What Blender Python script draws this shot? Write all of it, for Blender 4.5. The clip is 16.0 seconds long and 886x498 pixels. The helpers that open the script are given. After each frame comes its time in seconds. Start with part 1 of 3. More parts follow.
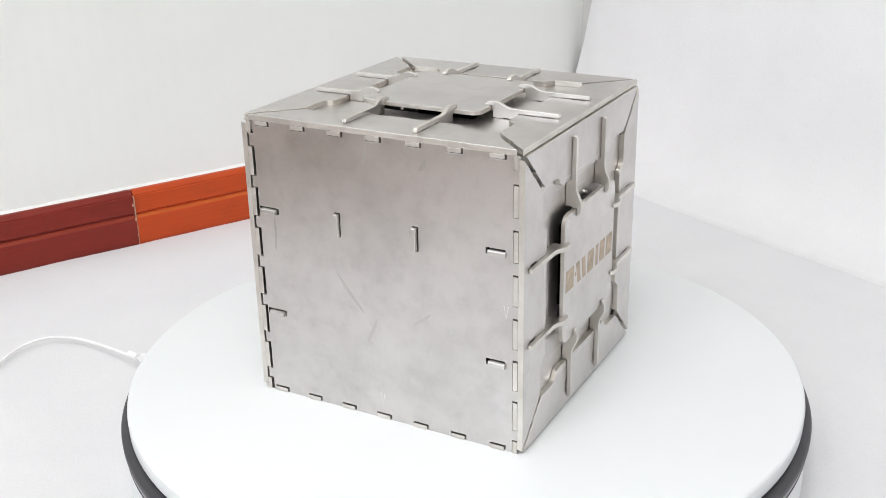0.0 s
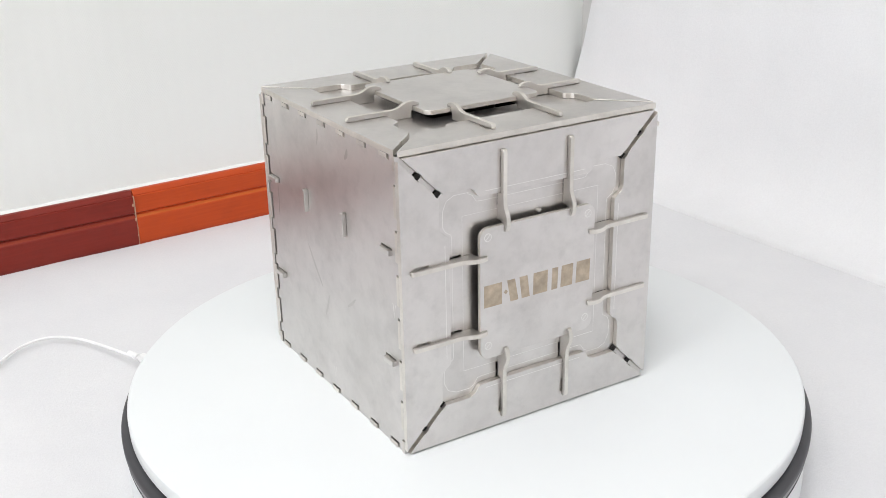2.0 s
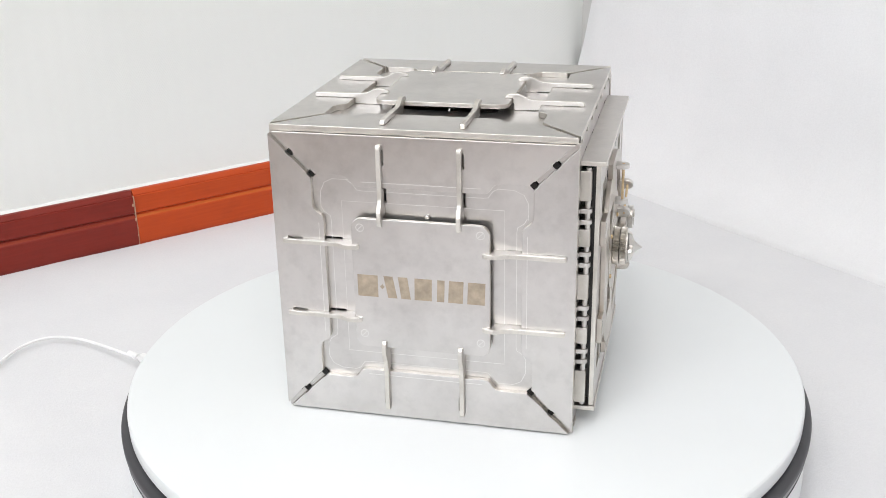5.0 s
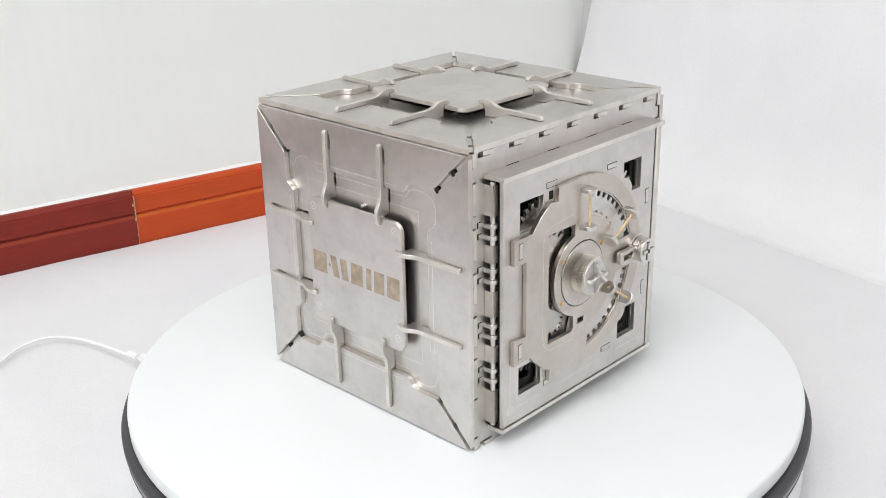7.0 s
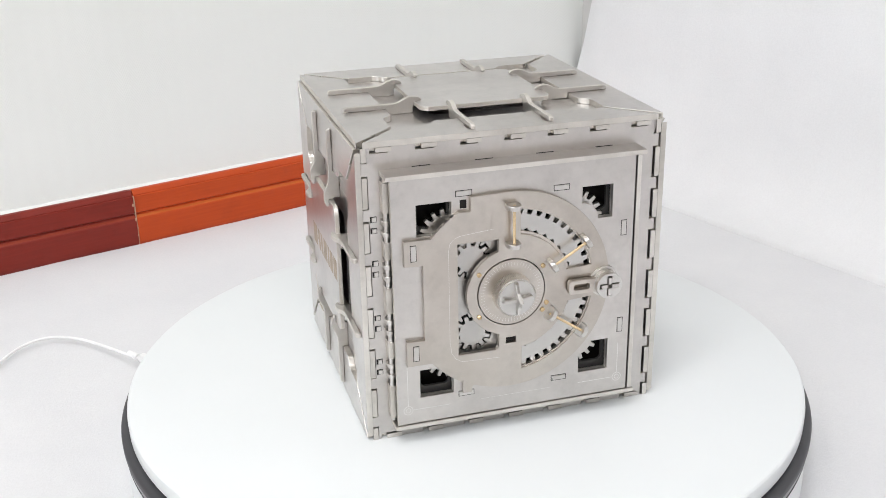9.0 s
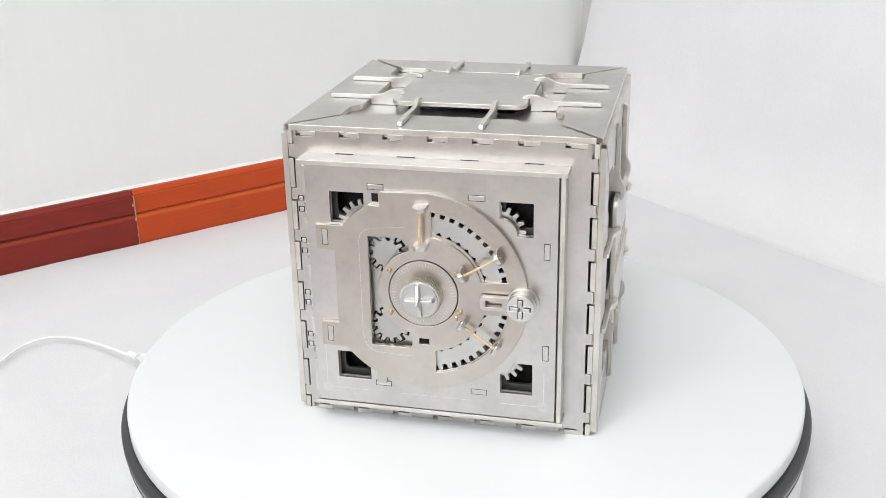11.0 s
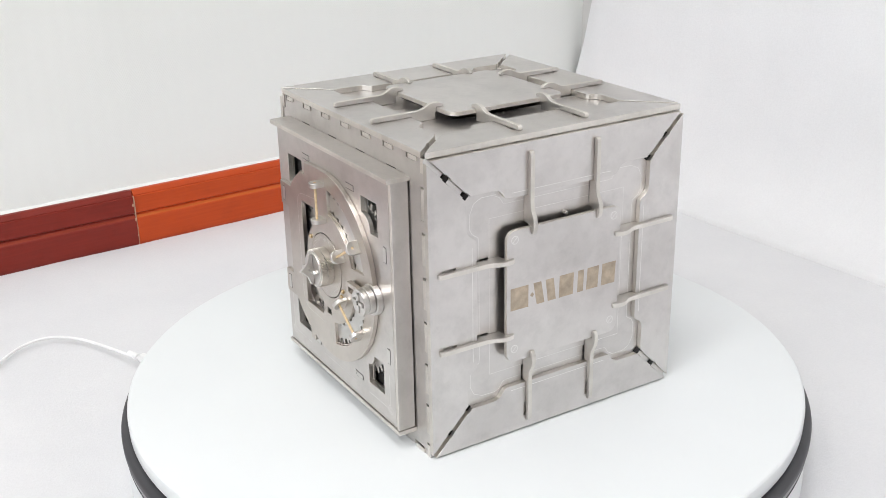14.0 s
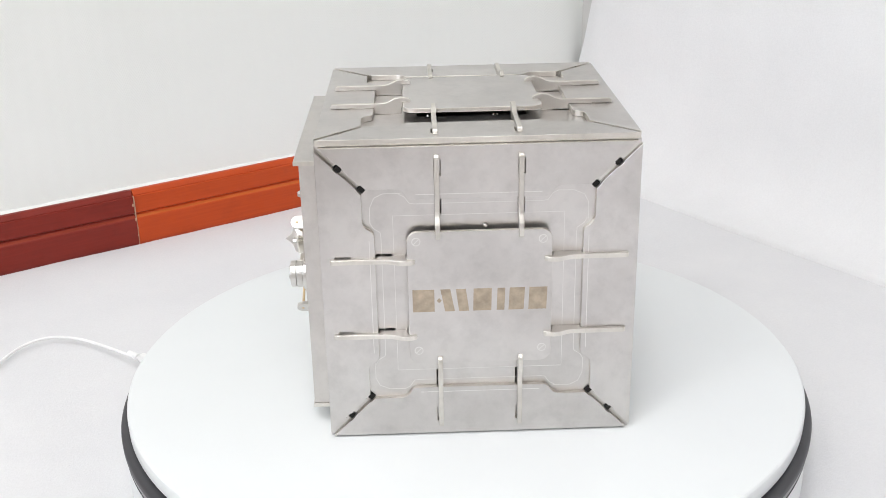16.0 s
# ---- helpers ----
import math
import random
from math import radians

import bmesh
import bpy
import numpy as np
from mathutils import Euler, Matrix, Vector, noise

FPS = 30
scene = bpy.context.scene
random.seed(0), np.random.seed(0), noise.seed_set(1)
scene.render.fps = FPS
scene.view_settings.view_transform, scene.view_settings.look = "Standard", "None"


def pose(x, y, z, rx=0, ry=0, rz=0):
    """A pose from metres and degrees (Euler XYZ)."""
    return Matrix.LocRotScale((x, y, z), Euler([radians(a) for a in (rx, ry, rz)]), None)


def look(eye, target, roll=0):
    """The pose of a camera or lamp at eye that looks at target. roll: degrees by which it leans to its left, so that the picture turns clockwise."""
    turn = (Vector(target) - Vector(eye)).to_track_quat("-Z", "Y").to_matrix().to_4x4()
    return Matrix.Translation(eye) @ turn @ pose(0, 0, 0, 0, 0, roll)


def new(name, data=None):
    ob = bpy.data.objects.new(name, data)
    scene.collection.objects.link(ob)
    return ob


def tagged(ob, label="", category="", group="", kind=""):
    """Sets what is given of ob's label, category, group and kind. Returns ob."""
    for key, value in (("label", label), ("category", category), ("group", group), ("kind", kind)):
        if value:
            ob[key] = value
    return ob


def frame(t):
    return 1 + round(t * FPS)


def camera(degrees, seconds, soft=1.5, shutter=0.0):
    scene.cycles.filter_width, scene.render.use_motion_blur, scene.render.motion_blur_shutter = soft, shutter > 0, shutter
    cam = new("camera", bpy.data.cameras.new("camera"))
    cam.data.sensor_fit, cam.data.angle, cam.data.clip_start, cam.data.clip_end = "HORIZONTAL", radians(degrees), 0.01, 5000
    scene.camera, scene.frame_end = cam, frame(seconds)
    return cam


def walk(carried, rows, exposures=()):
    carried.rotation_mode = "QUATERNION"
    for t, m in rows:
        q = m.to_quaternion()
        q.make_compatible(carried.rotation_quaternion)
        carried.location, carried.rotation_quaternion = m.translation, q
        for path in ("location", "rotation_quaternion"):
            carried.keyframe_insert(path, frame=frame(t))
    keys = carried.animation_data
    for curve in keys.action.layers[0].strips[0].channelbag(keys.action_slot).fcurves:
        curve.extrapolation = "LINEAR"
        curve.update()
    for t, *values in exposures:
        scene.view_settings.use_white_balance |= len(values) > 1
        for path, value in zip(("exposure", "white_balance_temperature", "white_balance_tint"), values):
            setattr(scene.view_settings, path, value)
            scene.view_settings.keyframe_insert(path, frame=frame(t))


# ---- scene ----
MM = 0.001
TOP = 0.065            # the platter's height over the floor
HUB = (-0.0004, -0.0015)    # the turntable's middle; the safe turns round the world's z axis

# ---- camera ----
cam = camera(44.31, 16.0, soft=0.5)
EYE = Vector((0.0, -0.75, 0.3896 + TOP))
VIEW = look(EYE, EYE + Vector((-0.01825, 0.92870, -0.37038)), -1.133)
walk(cam, [(0.0, VIEW), (16.0, VIEW)], exposures=[(0.0, 0.27), (16.0, 0.27)])

# ---- room frame: x runs along the wallpapered wall, y along the draped wall, from their corner ----
CORNER = Vector((0.1754, 0.8245, 0.0))
ROOM = Matrix(((-0.816, 0.579, 0, CORNER.x), (-0.579, -0.816, 0, CORNER.y), (0, 0, 1, 0), (0, 0, 0, 1)))
RX, RY, RZ = 3.4, 3.4, 2.6
CLOTH_X, CLOTH_Y = 1.30, 2.4     # how far the fabric is spread


# ---- light ----
def area(name, m, sx, sy, watts, colour):
    d = bpy.data.lights.new(name, "AREA")
    d.shape, d.size, d.size_y, d.energy, d.color = "RECTANGLE", sx, sy, watts, colour
    ob = new(name, d)
    ob.matrix_world = m
    return ob


world = bpy.data.worlds.new("sky")
scene.world = world
world.use_nodes = True
wt = world.node_tree
sky = wt.nodes.new("ShaderNodeTexSky")
sky.sky_type, sky.sun_disc = "NISHITA", False
sky.sun_elevation, sky.sun_rotation = radians(40), radians(200)
wt.links.new(sky.outputs[0], wt.nodes["Background"].inputs[0])
wt.nodes["Background"].inputs[1].default_value = 0.1
WINDOW_W, CEIL_W = 31.0, 12.6
area("window_light", ROOM @ pose(RX + 0.05, 1.7, 1.45, 0, 90, 0), 1.9, 3.0, WINDOW_W, (0.955, 0.985, 1.0))


# ---- materials ----
def mat(name):
    m = bpy.data.materials.new(name)
    m.use_nodes = True
    t = m.node_tree
    return m, t, t.nodes["Principled BSDF"]


def node(t, kind, **values):
    n = t.nodes.new(kind)
    for k, v in values.items():
        n.inputs[k.replace("_", " ")].default_value = v
    return n


def ramp(t, source, stops):
    r = t.nodes.new("ShaderNodeValToRGB")
    while len(r.color_ramp.elements) < len(stops):
        r.color_ramp.elements.new(0.5)
    for e, (p, c) in zip(r.color_ramp.elements, stops):
        e.position, e.color = p, (*c, 1)
    t.links.new(source, r.inputs[0])
    return r.outputs[0]


def grey(v):
    return (v, v, v)


def coords(t, scale=(1, 1, 1)):
    c = t.nodes.new("ShaderNodeTexCoord")
    m = t.nodes.new("ShaderNodeMapping")
    m.inputs["Scale"].default_value = scale
    t.links.new(c.outputs["Object"], m.inputs[0])
    return m.outputs[0]


def noise_tex(t, vec, scale, detail=4.0, rough=0.55):
    n = node(t, "ShaderNodeTexNoise", Scale=scale, Detail=detail, Roughness=rough)
    t.links.new(vec, n.inputs["Vector"])
    return n.outputs[0]


def bump(t, height, strength, dist, bsdf):
    b = node(t, "ShaderNodeBump", Strength=strength, Distance=dist)
    t.links.new(height, b.inputs["Height"])
    t.links.new(b.outputs[0], bsdf.inputs["Normal"])
    return b


def mix(t, a, b, fac, mode="MIX"):
    m = t.nodes.new("ShaderNodeMix")
    m.data_type, m.blend_type = "RGBA", mode
    for sock, v in ((m.inputs[6], a), (m.inputs[7], b), (m.inputs[0], fac)):
        if isinstance(v, bpy.types.NodeSocket):
            t.links.new(v, sock)
        elif isinstance(v, tuple):
            sock.default_value = (*v, 1)
        else:
            sock.default_value = v
    return m.outputs[2]


def steel(name, base, stain, lo, hi, stains=True, burr=0.0):
    """Satin stainless sheet: cloudy finger-marked sheen, faint rolling grain, a warm tinge in patches."""
    m, t, b = mat(name)
    v = coords(t)
    info = t.nodes.new("ShaderNodeObjectInfo")
    off = t.nodes.new("ShaderNodeVectorMath")
    off.operation = "ADD"
    t.links.new(v, off.inputs[0])
    t.links.new(info.outputs["Random"], off.inputs[1])
    v = off.outputs[0]
    cloud = noise_tex(t, v, 13, 6, 0.62)
    fine = noise_tex(t, v, 85, 5, 0.6)
    wipe = noise_tex(t, coords(t, (26, 26, 7)), 1.6, 5, 0.7)
    tone = ramp(t, cloud, [(0.28, stain), (0.60, base)])
    spots = ramp(t, fine, [(0.25, grey(0.86)), (0.5, grey(1.0))])
    tone = mix(t, tone, ramp(t, wipe, [(0.30, grey(0.90)), (0.52, grey(1.0))]), 0.8 if stains else 0.3, "MULTIPLY")
    t.links.new(mix(t, tone, spots, 0.6 if stains else 0.25, "MULTIPLY"), b.inputs["Base Color"])
    b.inputs["Metallic"].default_value = 1.0
    r = t.nodes.new("ShaderNodeMapRange")
    r.inputs[3].default_value, r.inputs[4].default_value = lo, hi
    add = mix(t, mix(t, cloud, wipe, 0.45), fine, 0.35)
    t.links.new(add, r.inputs[0])
    t.links.new(r.outputs[0], b.inputs["Roughness"])
    if burr:        # the laser's fine ripples across a cut edge
        bump(t, noise_tex(t, v, 1100, 3, 0.7), burr, 0.0004, b)
    else:
        grain = noise_tex(t, coords(t, (700, 700, 60)), 3.0, 3, 0.7)
        bump(t, grain, 0.03, 0.00004, b)
    return m


STEEL = steel("brushed_steel", (0.685, 0.659, 0.642), (0.567, 0.543, 0.527), 0.235, 0.39)
SHINY = steel("polished_steel", (0.68, 0.66, 0.635), (0.58, 0.555, 0.53), 0.22, 0.36, False)
CLIP = steel("tumbled_steel", (0.67, 0.645, 0.615), (0.55, 0.525, 0.495), 0.31, 0.47, False)
DOOR_STEEL = steel("door_steel", (0.67, 0.64, 0.615), (0.565, 0.538, 0.516), 0.28, 0.43)
COVER_STEEL = steel("warm_polished_steel", (0.62, 0.574, 0.527), (0.50, 0.456, 0.41), 0.24, 0.38)
CUT = steel("cut_edge_steel", (0.80, 0.768, 0.72), (0.56, 0.53, 0.487), 0.30, 0.50, True, 0.35)
SMUDGE = steel("rubbed_steel", (0.60, 0.58, 0.56), (0.50, 0.48, 0.46), 0.34, 0.55)
RING = steel("ring_steel", (0.62, 0.605, 0.585), (0.54, 0.52, 0.50), 0.25, 0.4, False)
GEARS = steel("gear_steel", (0.60, 0.585, 0.565), (0.50, 0.485, 0.465), 0.30, 0.45, False)


def plain(name, colour, rough, metal=0.0, scale=60, spread=0.06, bump_mm=0.0, bscale=900):
    m, t, b = mat(name)
    v = coords(t)
    n = noise_tex(t, v, scale, 5)
    lo = tuple(c * (1 - spread) for c in colour)
    hi = tuple(min(1, c * (1 + spread)) for c in colour)
    t.links.new(ramp(t, n, [(0.3, lo), (0.7, hi)]), b.inputs["Base Color"])
    b.inputs["Roughness"].default_value, b.inputs["Metallic"].default_value = rough, metal
    if bump_mm:
        bump(t, noise_tex(t, v, bscale, 3), 0.5, bump_mm * MM, b)
    return m


BRONZE = plain("heat_marked_steel", (0.50, 0.42, 0.33), 0.55, 1.0, 120, 0.22)
ETCH = plain("etched_line", (0.80, 0.785, 0.765), 0.6, 0.75)
# near black, stands in for shade in holes, gaps and the door's inside
SHADE_DARK = plain("shade_dark", (0.022, 0.020, 0.019), 0.6, 0.6)
# steel with deep shade put into its colour
SHADED_STEEL = plain("steel_shade_painted", (0.10, 0.098, 0.095), 0.55, 0.7)
BRASS = plain("brass", (0.62, 0.47, 0.28), 0.3, 1.0)
STICK = plain("bamboo", (0.66, 0.50, 0.30), 0.6, 0, 300, 0.15)
WHITE_PLASTIC = plain("white_plastic", (0.70, 0.72, 0.724), 0.32, 0, 9, 0.012, 0.02, 700)
BLACK_PLASTIC = plain("black_rubber", (0.034, 0.033, 0.038), 0.45, 0, 40, 0.12)
GREY_PLASTIC = plain("grey_plastic", (0.22, 0.215, 0.225), 0.30, 0, 40, 0.1)
CABLE = plain("white_cable", (0.80, 0.795, 0.79), 0.45)
FILLER = plain("wood_filler", (0.45, 0.27, 0.18), 0.7)
CAULK = plain("white_sealant", (0.76, 0.76, 0.74), 0.6, 0, 40, 0.03)
# for the unseen walls: dim, to put contrast into the steel's reflections
DIM_REFLECTED = plain("dim_reflected_wall", (0.30, 0.278, 0.255), 0.8, 0, 3, 0.05, 0.2, 300)
# wall grey that carries the shade of the corner beside the drape
CORNER_SHADE = plain("corner_shade_grey", (0.56, 0.55, 0.535), 0.9, 0, 6, 0.06, 0.3, 200)
PAINT = plain("wall_paint", (0.80, 0.795, 0.78), 0.85, 0, 3, 0.02, 0.2, 300)


def cloth_material(name, lo, hi):
    m, t, b = mat(name)
    v = coords(t)
    big = noise_tex(t, v, 7, 4, 0.6)
    felt = noise_tex(t, v, 420, 6, 0.75)
    weave = noise_tex(t, v, 1500, 2, 0.5)
    tone = ramp(t, big, [(0.3, lo), (0.7, hi)])
    speck = ramp(t, felt, [(0.3, grey(0.95)), (0.6, grey(1.0))])
    t.links.new(mix(t, tone, speck, 1.0, "MULTIPLY"), b.inputs["Base Color"])
    b.inputs["Roughness"].default_value = 0.95
    b.inputs["Sheen Weight"].default_value = 0.15
    bump(t, mix(t, felt, weave, 0.35), 0.55, 0.0012, b)
    return m


def wallpaper_material():
    """Off-white paper with a fine embossed herringbone."""
    m, t, b = mat("herringbone_wallpaper")
    v = coords(t)
    s = t.nodes.new("ShaderNodeSeparateXYZ")
    t.links.new(v, s.inputs[0])

    def op(kind, a, c):
        n = t.nodes.new("ShaderNodeMath")
        n.operation = kind
        for sock, x in zip(n.inputs, (a, c)):
            if isinstance(x, bpy.types.NodeSocket):
                t.links.new(x, sock)
            else:
                sock.default_value = x
        return n.outputs[0]
    zig = op("PINGPONG", s.outputs[0], 0.009)
    lines = op("SINE", op("MULTIPLY", op("ADD", s.outputs[2], op("MULTIPLY", zig, 1.6)), 2 * math.pi / 0.0042), 0.0)
    wob = noise_tex(t, v, 300, 4, 0.6)
    height = op("ADD", op("MULTIPLY", lines, 0.5), op("MULTIPLY", wob, 1.2))
    tone = ramp(t, noise_tex(t, v, 4, 4), [(0.3, (0.765, 0.775, 0.748)), (0.7, (0.795, 0.80, 0.778))])
    shade = ramp(t, op("ADD", op("MULTIPLY", lines, 0.25), wob), [(0.1, grey(0.98)), (0.6, grey(1.0))])
    t.links.new(mix(t, tone, shade, 1.0, "MULTIPLY"), b.inputs["Base Color"])
    b.inputs["Roughness"].default_value = 0.8
    bump(t, height, 0.15, 0.0005, b)
    return m


def wood_material(name, dark, light):
    m, t, b = mat(name)
    v = coords(t, (3, 60, 60))
    g = noise_tex(t, v, 6, 6, 0.65)
    spots = noise_tex(t, coords(t), 35, 4, 0.6)
    c = ramp(t, g, [(0.25, dark), (0.75, light)])
    t.links.new(mix(t, c, ramp(t, spots, [(0.25, grey(0.78)), (0.45, grey(1.0))]), 0.6, "MULTIPLY"), b.inputs["Base Color"])
    b.inputs["Roughness"].default_value = 0.42
    b.inputs["Specular IOR Level"].default_value = 0.3
    bump(t, g, 0.06, 0.0006, b)
    return m


CLOTH = cloth_material("white_felt", (0.655, 0.653, 0.667), (0.705, 0.702, 0.71))
# lighter copy of the felt: the drape's extra brightness is in its colour
LIT_CLOTH = cloth_material("white_felt_lit", (0.735, 0.733, 0.740), (0.775, 0.773, 0.779))
PAPER = wallpaper_material()
FLOOR_WOOD = wood_material("floor_boards", (0.15, 0.10, 0.068), (0.22, 0.155, 0.11))
WOOD_RED = wood_material("mahogany_stain", (0.175, 0.017, 0.010), (0.225, 0.022, 0.013))
WORN_ORANGE = wood_material("cherry_stain_rubbed", (0.40, 0.075, 0.011), (0.53, 0.115, 0.018))
WORN_RED = wood_material("mahogany_stain_rubbed", (0.19, 0.022, 0.009), (0.29, 0.038, 0.013))
WOOD_ORANGE = wood_material("cherry_stain", (0.43, 0.051, 0.008), (0.50, 0.066, 0.010))


# ---- mesh helpers ----
def mesh_of(name, bm, smooth=False, deg=35):
    bmesh.ops.recalc_face_normals(bm, faces=bm.faces)
    me = bpy.data.meshes.new(name)
    if smooth:
        for f in bm.faces:
            f.smooth = True
        for e in bm.edges:
            if len(e.link_faces) == 2 and e.calc_face_angle() > radians(deg):
                e.smooth = False
    bm.to_mesh(me)
    bm.free()
    return me


def part(name, me, material, parent, label="", m=None):
    """Links a mesh (or a bmesh) as one object under a thing or under a part."""
    if isinstance(me, bmesh.types.BMesh):
        me = mesh_of(name, me)
    if not me.materials:
        me.materials.append(material)
        me.materials.append(CUT if material in (STEEL, RING, CLIP, DOOR_STEEL) else material)
    ob = new(name, me)
    ob.parent = parent
    if m is not None:
        ob.matrix_basis = m
    if label:
        ob["label"] = label
    return ob


def thing(name, m, label, category, group="", kind=""):
    return tagged(placed(new(name), m), label, category, group, kind)


def placed(ob, m):
    ob.matrix_basis = m
    return ob


def solid(name, me, material, m, label, category, group="", kind=""):
    if isinstance(me, bmesh.types.BMesh):
        me = mesh_of(name, me)
    if not me.materials:
        me.materials.append(material)
    return tagged(placed(new(name, me), m), label, category, group, kind)


def add_box(bm, x0, y0, z0, x1, y1, z1, bevel=0.0):
    r = bmesh.ops.create_cube(bm, size=1.0)
    for v in r["verts"]:
        v.co = Vector(((x0 + x1) / 2 + v.co.x * (x1 - x0), (y0 + y1) / 2 + v.co.y * (y1 - y0), (z0 + z1) / 2 + v.co.z * (z1 - z0)))
    if bevel:
        es = list({e for v in r["verts"] for e in v.link_edges})
        bmesh.ops.bevel(bm, geom=es, offset=bevel, segments=2, affect="EDGES", profile=0.5)
    return bm


def box(x0, y0, z0, x1, y1, z1, bevel=0.0):
    return add_box(bmesh.new(), x0, y0, z0, x1, y1, z1, bevel)


def sheet(name, loops, w0, w1, edge=0.3):
    """A sheet cut along the loops (the first its outline, the others holes), in millimetres, from height w0 to w1, with softened edges."""
    cu = bpy.data.curves.new(name, "CURVE")
    cu.dimensions, cu.fill_mode = "2D", "BOTH"
    cu.extrude, cu.bevel_depth, cu.bevel_resolution, cu.offset = (w1 - w0) / 2 - edge, edge, 1, -edge
    for loop in loops:
        sp = cu.splines.new("POLY")
        sp.points.add(len(loop) - 1)
        for q, (u, v) in zip(sp.points, loop):
            q.co = (u, v, 0, 1)
        sp.use_cyclic_u = True
    tmp = bpy.data.objects.new(name, cu)
    me = bpy.data.meshes.new_from_object(tmp)
    bpy.data.objects.remove(tmp)
    bpy.data.curves.remove(cu)
    me.transform(Matrix.Diagonal((MM, MM, MM, 1)) @ Matrix.Translation((0, 0, (w0 + w1) / 2)))
    bm = bmesh.new()
    bm.from_mesh(me)
    bmesh.ops.remove_doubles(bm, verts=bm.verts, dist=1e-6)
    bm.normal_update()
    for f in bm.faces:
        f.smooth = False
        f.material_index = 1 if abs(f.normal.z) < 0.4 else 0
    bm.to_mesh(me)
    bm.free()
    me.name = name
    return me


def rect(u0, v0, u1, v1):
    return [(u0, v0), (u1, v0), (u1, v1), (u0, v1)]


def arc(cx, cy, r, a0, a1, n):
    return [(cx + r * math.cos(radians(a0 + (a1 - a0) * i / n)), cy + r * math.sin(radians(a0 + (a1 - a0) * i / n))) for i in range(n + 1)]


def circle(cx, cy, r, n=32):
    return arc(cx, cy, r, 0, 360, n)[:-1]


def rounded(u0, v0, u1, v1, r, n=6):
    return arc(u1 - r, v0 + r, r, -90, 0, n) + arc(u1 - r, v1 - r, r, 0, 90, n) + arc(u0 + r, v1 - r, r, 90, 180, n) + arc(u0 + r, v0 + r, r, 180, 270, n)


def toothed(u0, v0, u1, v1, bottom, right, top, left):
    """A rectangle whose sides carry teeth: each side a list of spans and the depth (outwards positive)."""
    pts = []
    spans, d = bottom
    pts.append((u0, v0))
    for a, b in sorted(spans):
        pts += [(a, v0), (a, v0 - d), (b, v0 - d), (b, v0)]
    pts.append((u1, v0))
    spans, d = right
    for a, b in sorted(spans):
        pts += [(u1, a), (u1 + d, a), (u1 + d, b), (u1, b)]
    pts.append((u1, v1))
    spans, d = top
    for a, b in sorted(spans, reverse=True):
        pts += [(b, v1), (b, v1 + d), (a, v1 + d), (a, v1)]
    pts.append((u0, v1))
    spans, d = left
    for a, b in sorted(spans, reverse=True):
        pts += [(u0, b), (u0 - d, b), (u0 - d, a), (u0, a)]
    out = []
    for q in pts:
        if not out or (abs(q[0] - out[-1][0]) + abs(q[1] - out[-1][1])) > 1e-4:
            out.append(q)
    return out


def grown(spans, g):
    return [(a - g, b + g) for a, b in spans]


def lathe(profile, n=96):
    bm = bmesh.new()
    rings = []
    for r, z in profile:
        rings.append([bm.verts.new((r * math.cos(2 * math.pi * i / n), r * math.sin(2 * math.pi * i / n), z)) for i in range(n)] if r > 1e-6 else [bm.verts.new((0, 0, z))])
    for a, b in zip(rings, rings[1:]):
        for i in range(n):
            q = [a[i % len(a)], a[(i + 1) % len(a)], b[(i + 1) % len(b)], b[i % len(b)]]
            q = list(dict.fromkeys(q))
            if len(q) > 2:
                bm.faces.new(q)
    return bm


def tube(points, r, name, n=10, res=8):
    cu = bpy.data.curves.new(name, "CURVE")
    cu.dimensions, cu.bevel_depth, cu.bevel_resolution, cu.use_fill_caps = "3D", r, 3, True
    sp = cu.splines.new("NURBS")
    sp.points.add(len(points) - 1)
    for q, p in zip(sp.points, points):
        q.co = (*p, 1)
    sp.order_u, sp.use_endpoint_u, sp.resolution_u = 4, True, res
    tmp = bpy.data.objects.new(name, cu)
    me = bpy.data.meshes.new_from_object(tmp)
    bpy.data.objects.remove(tmp)
    bpy.data.curves.remove(cu)
    for f in me.polygons:
        f.use_smooth = True
    return me


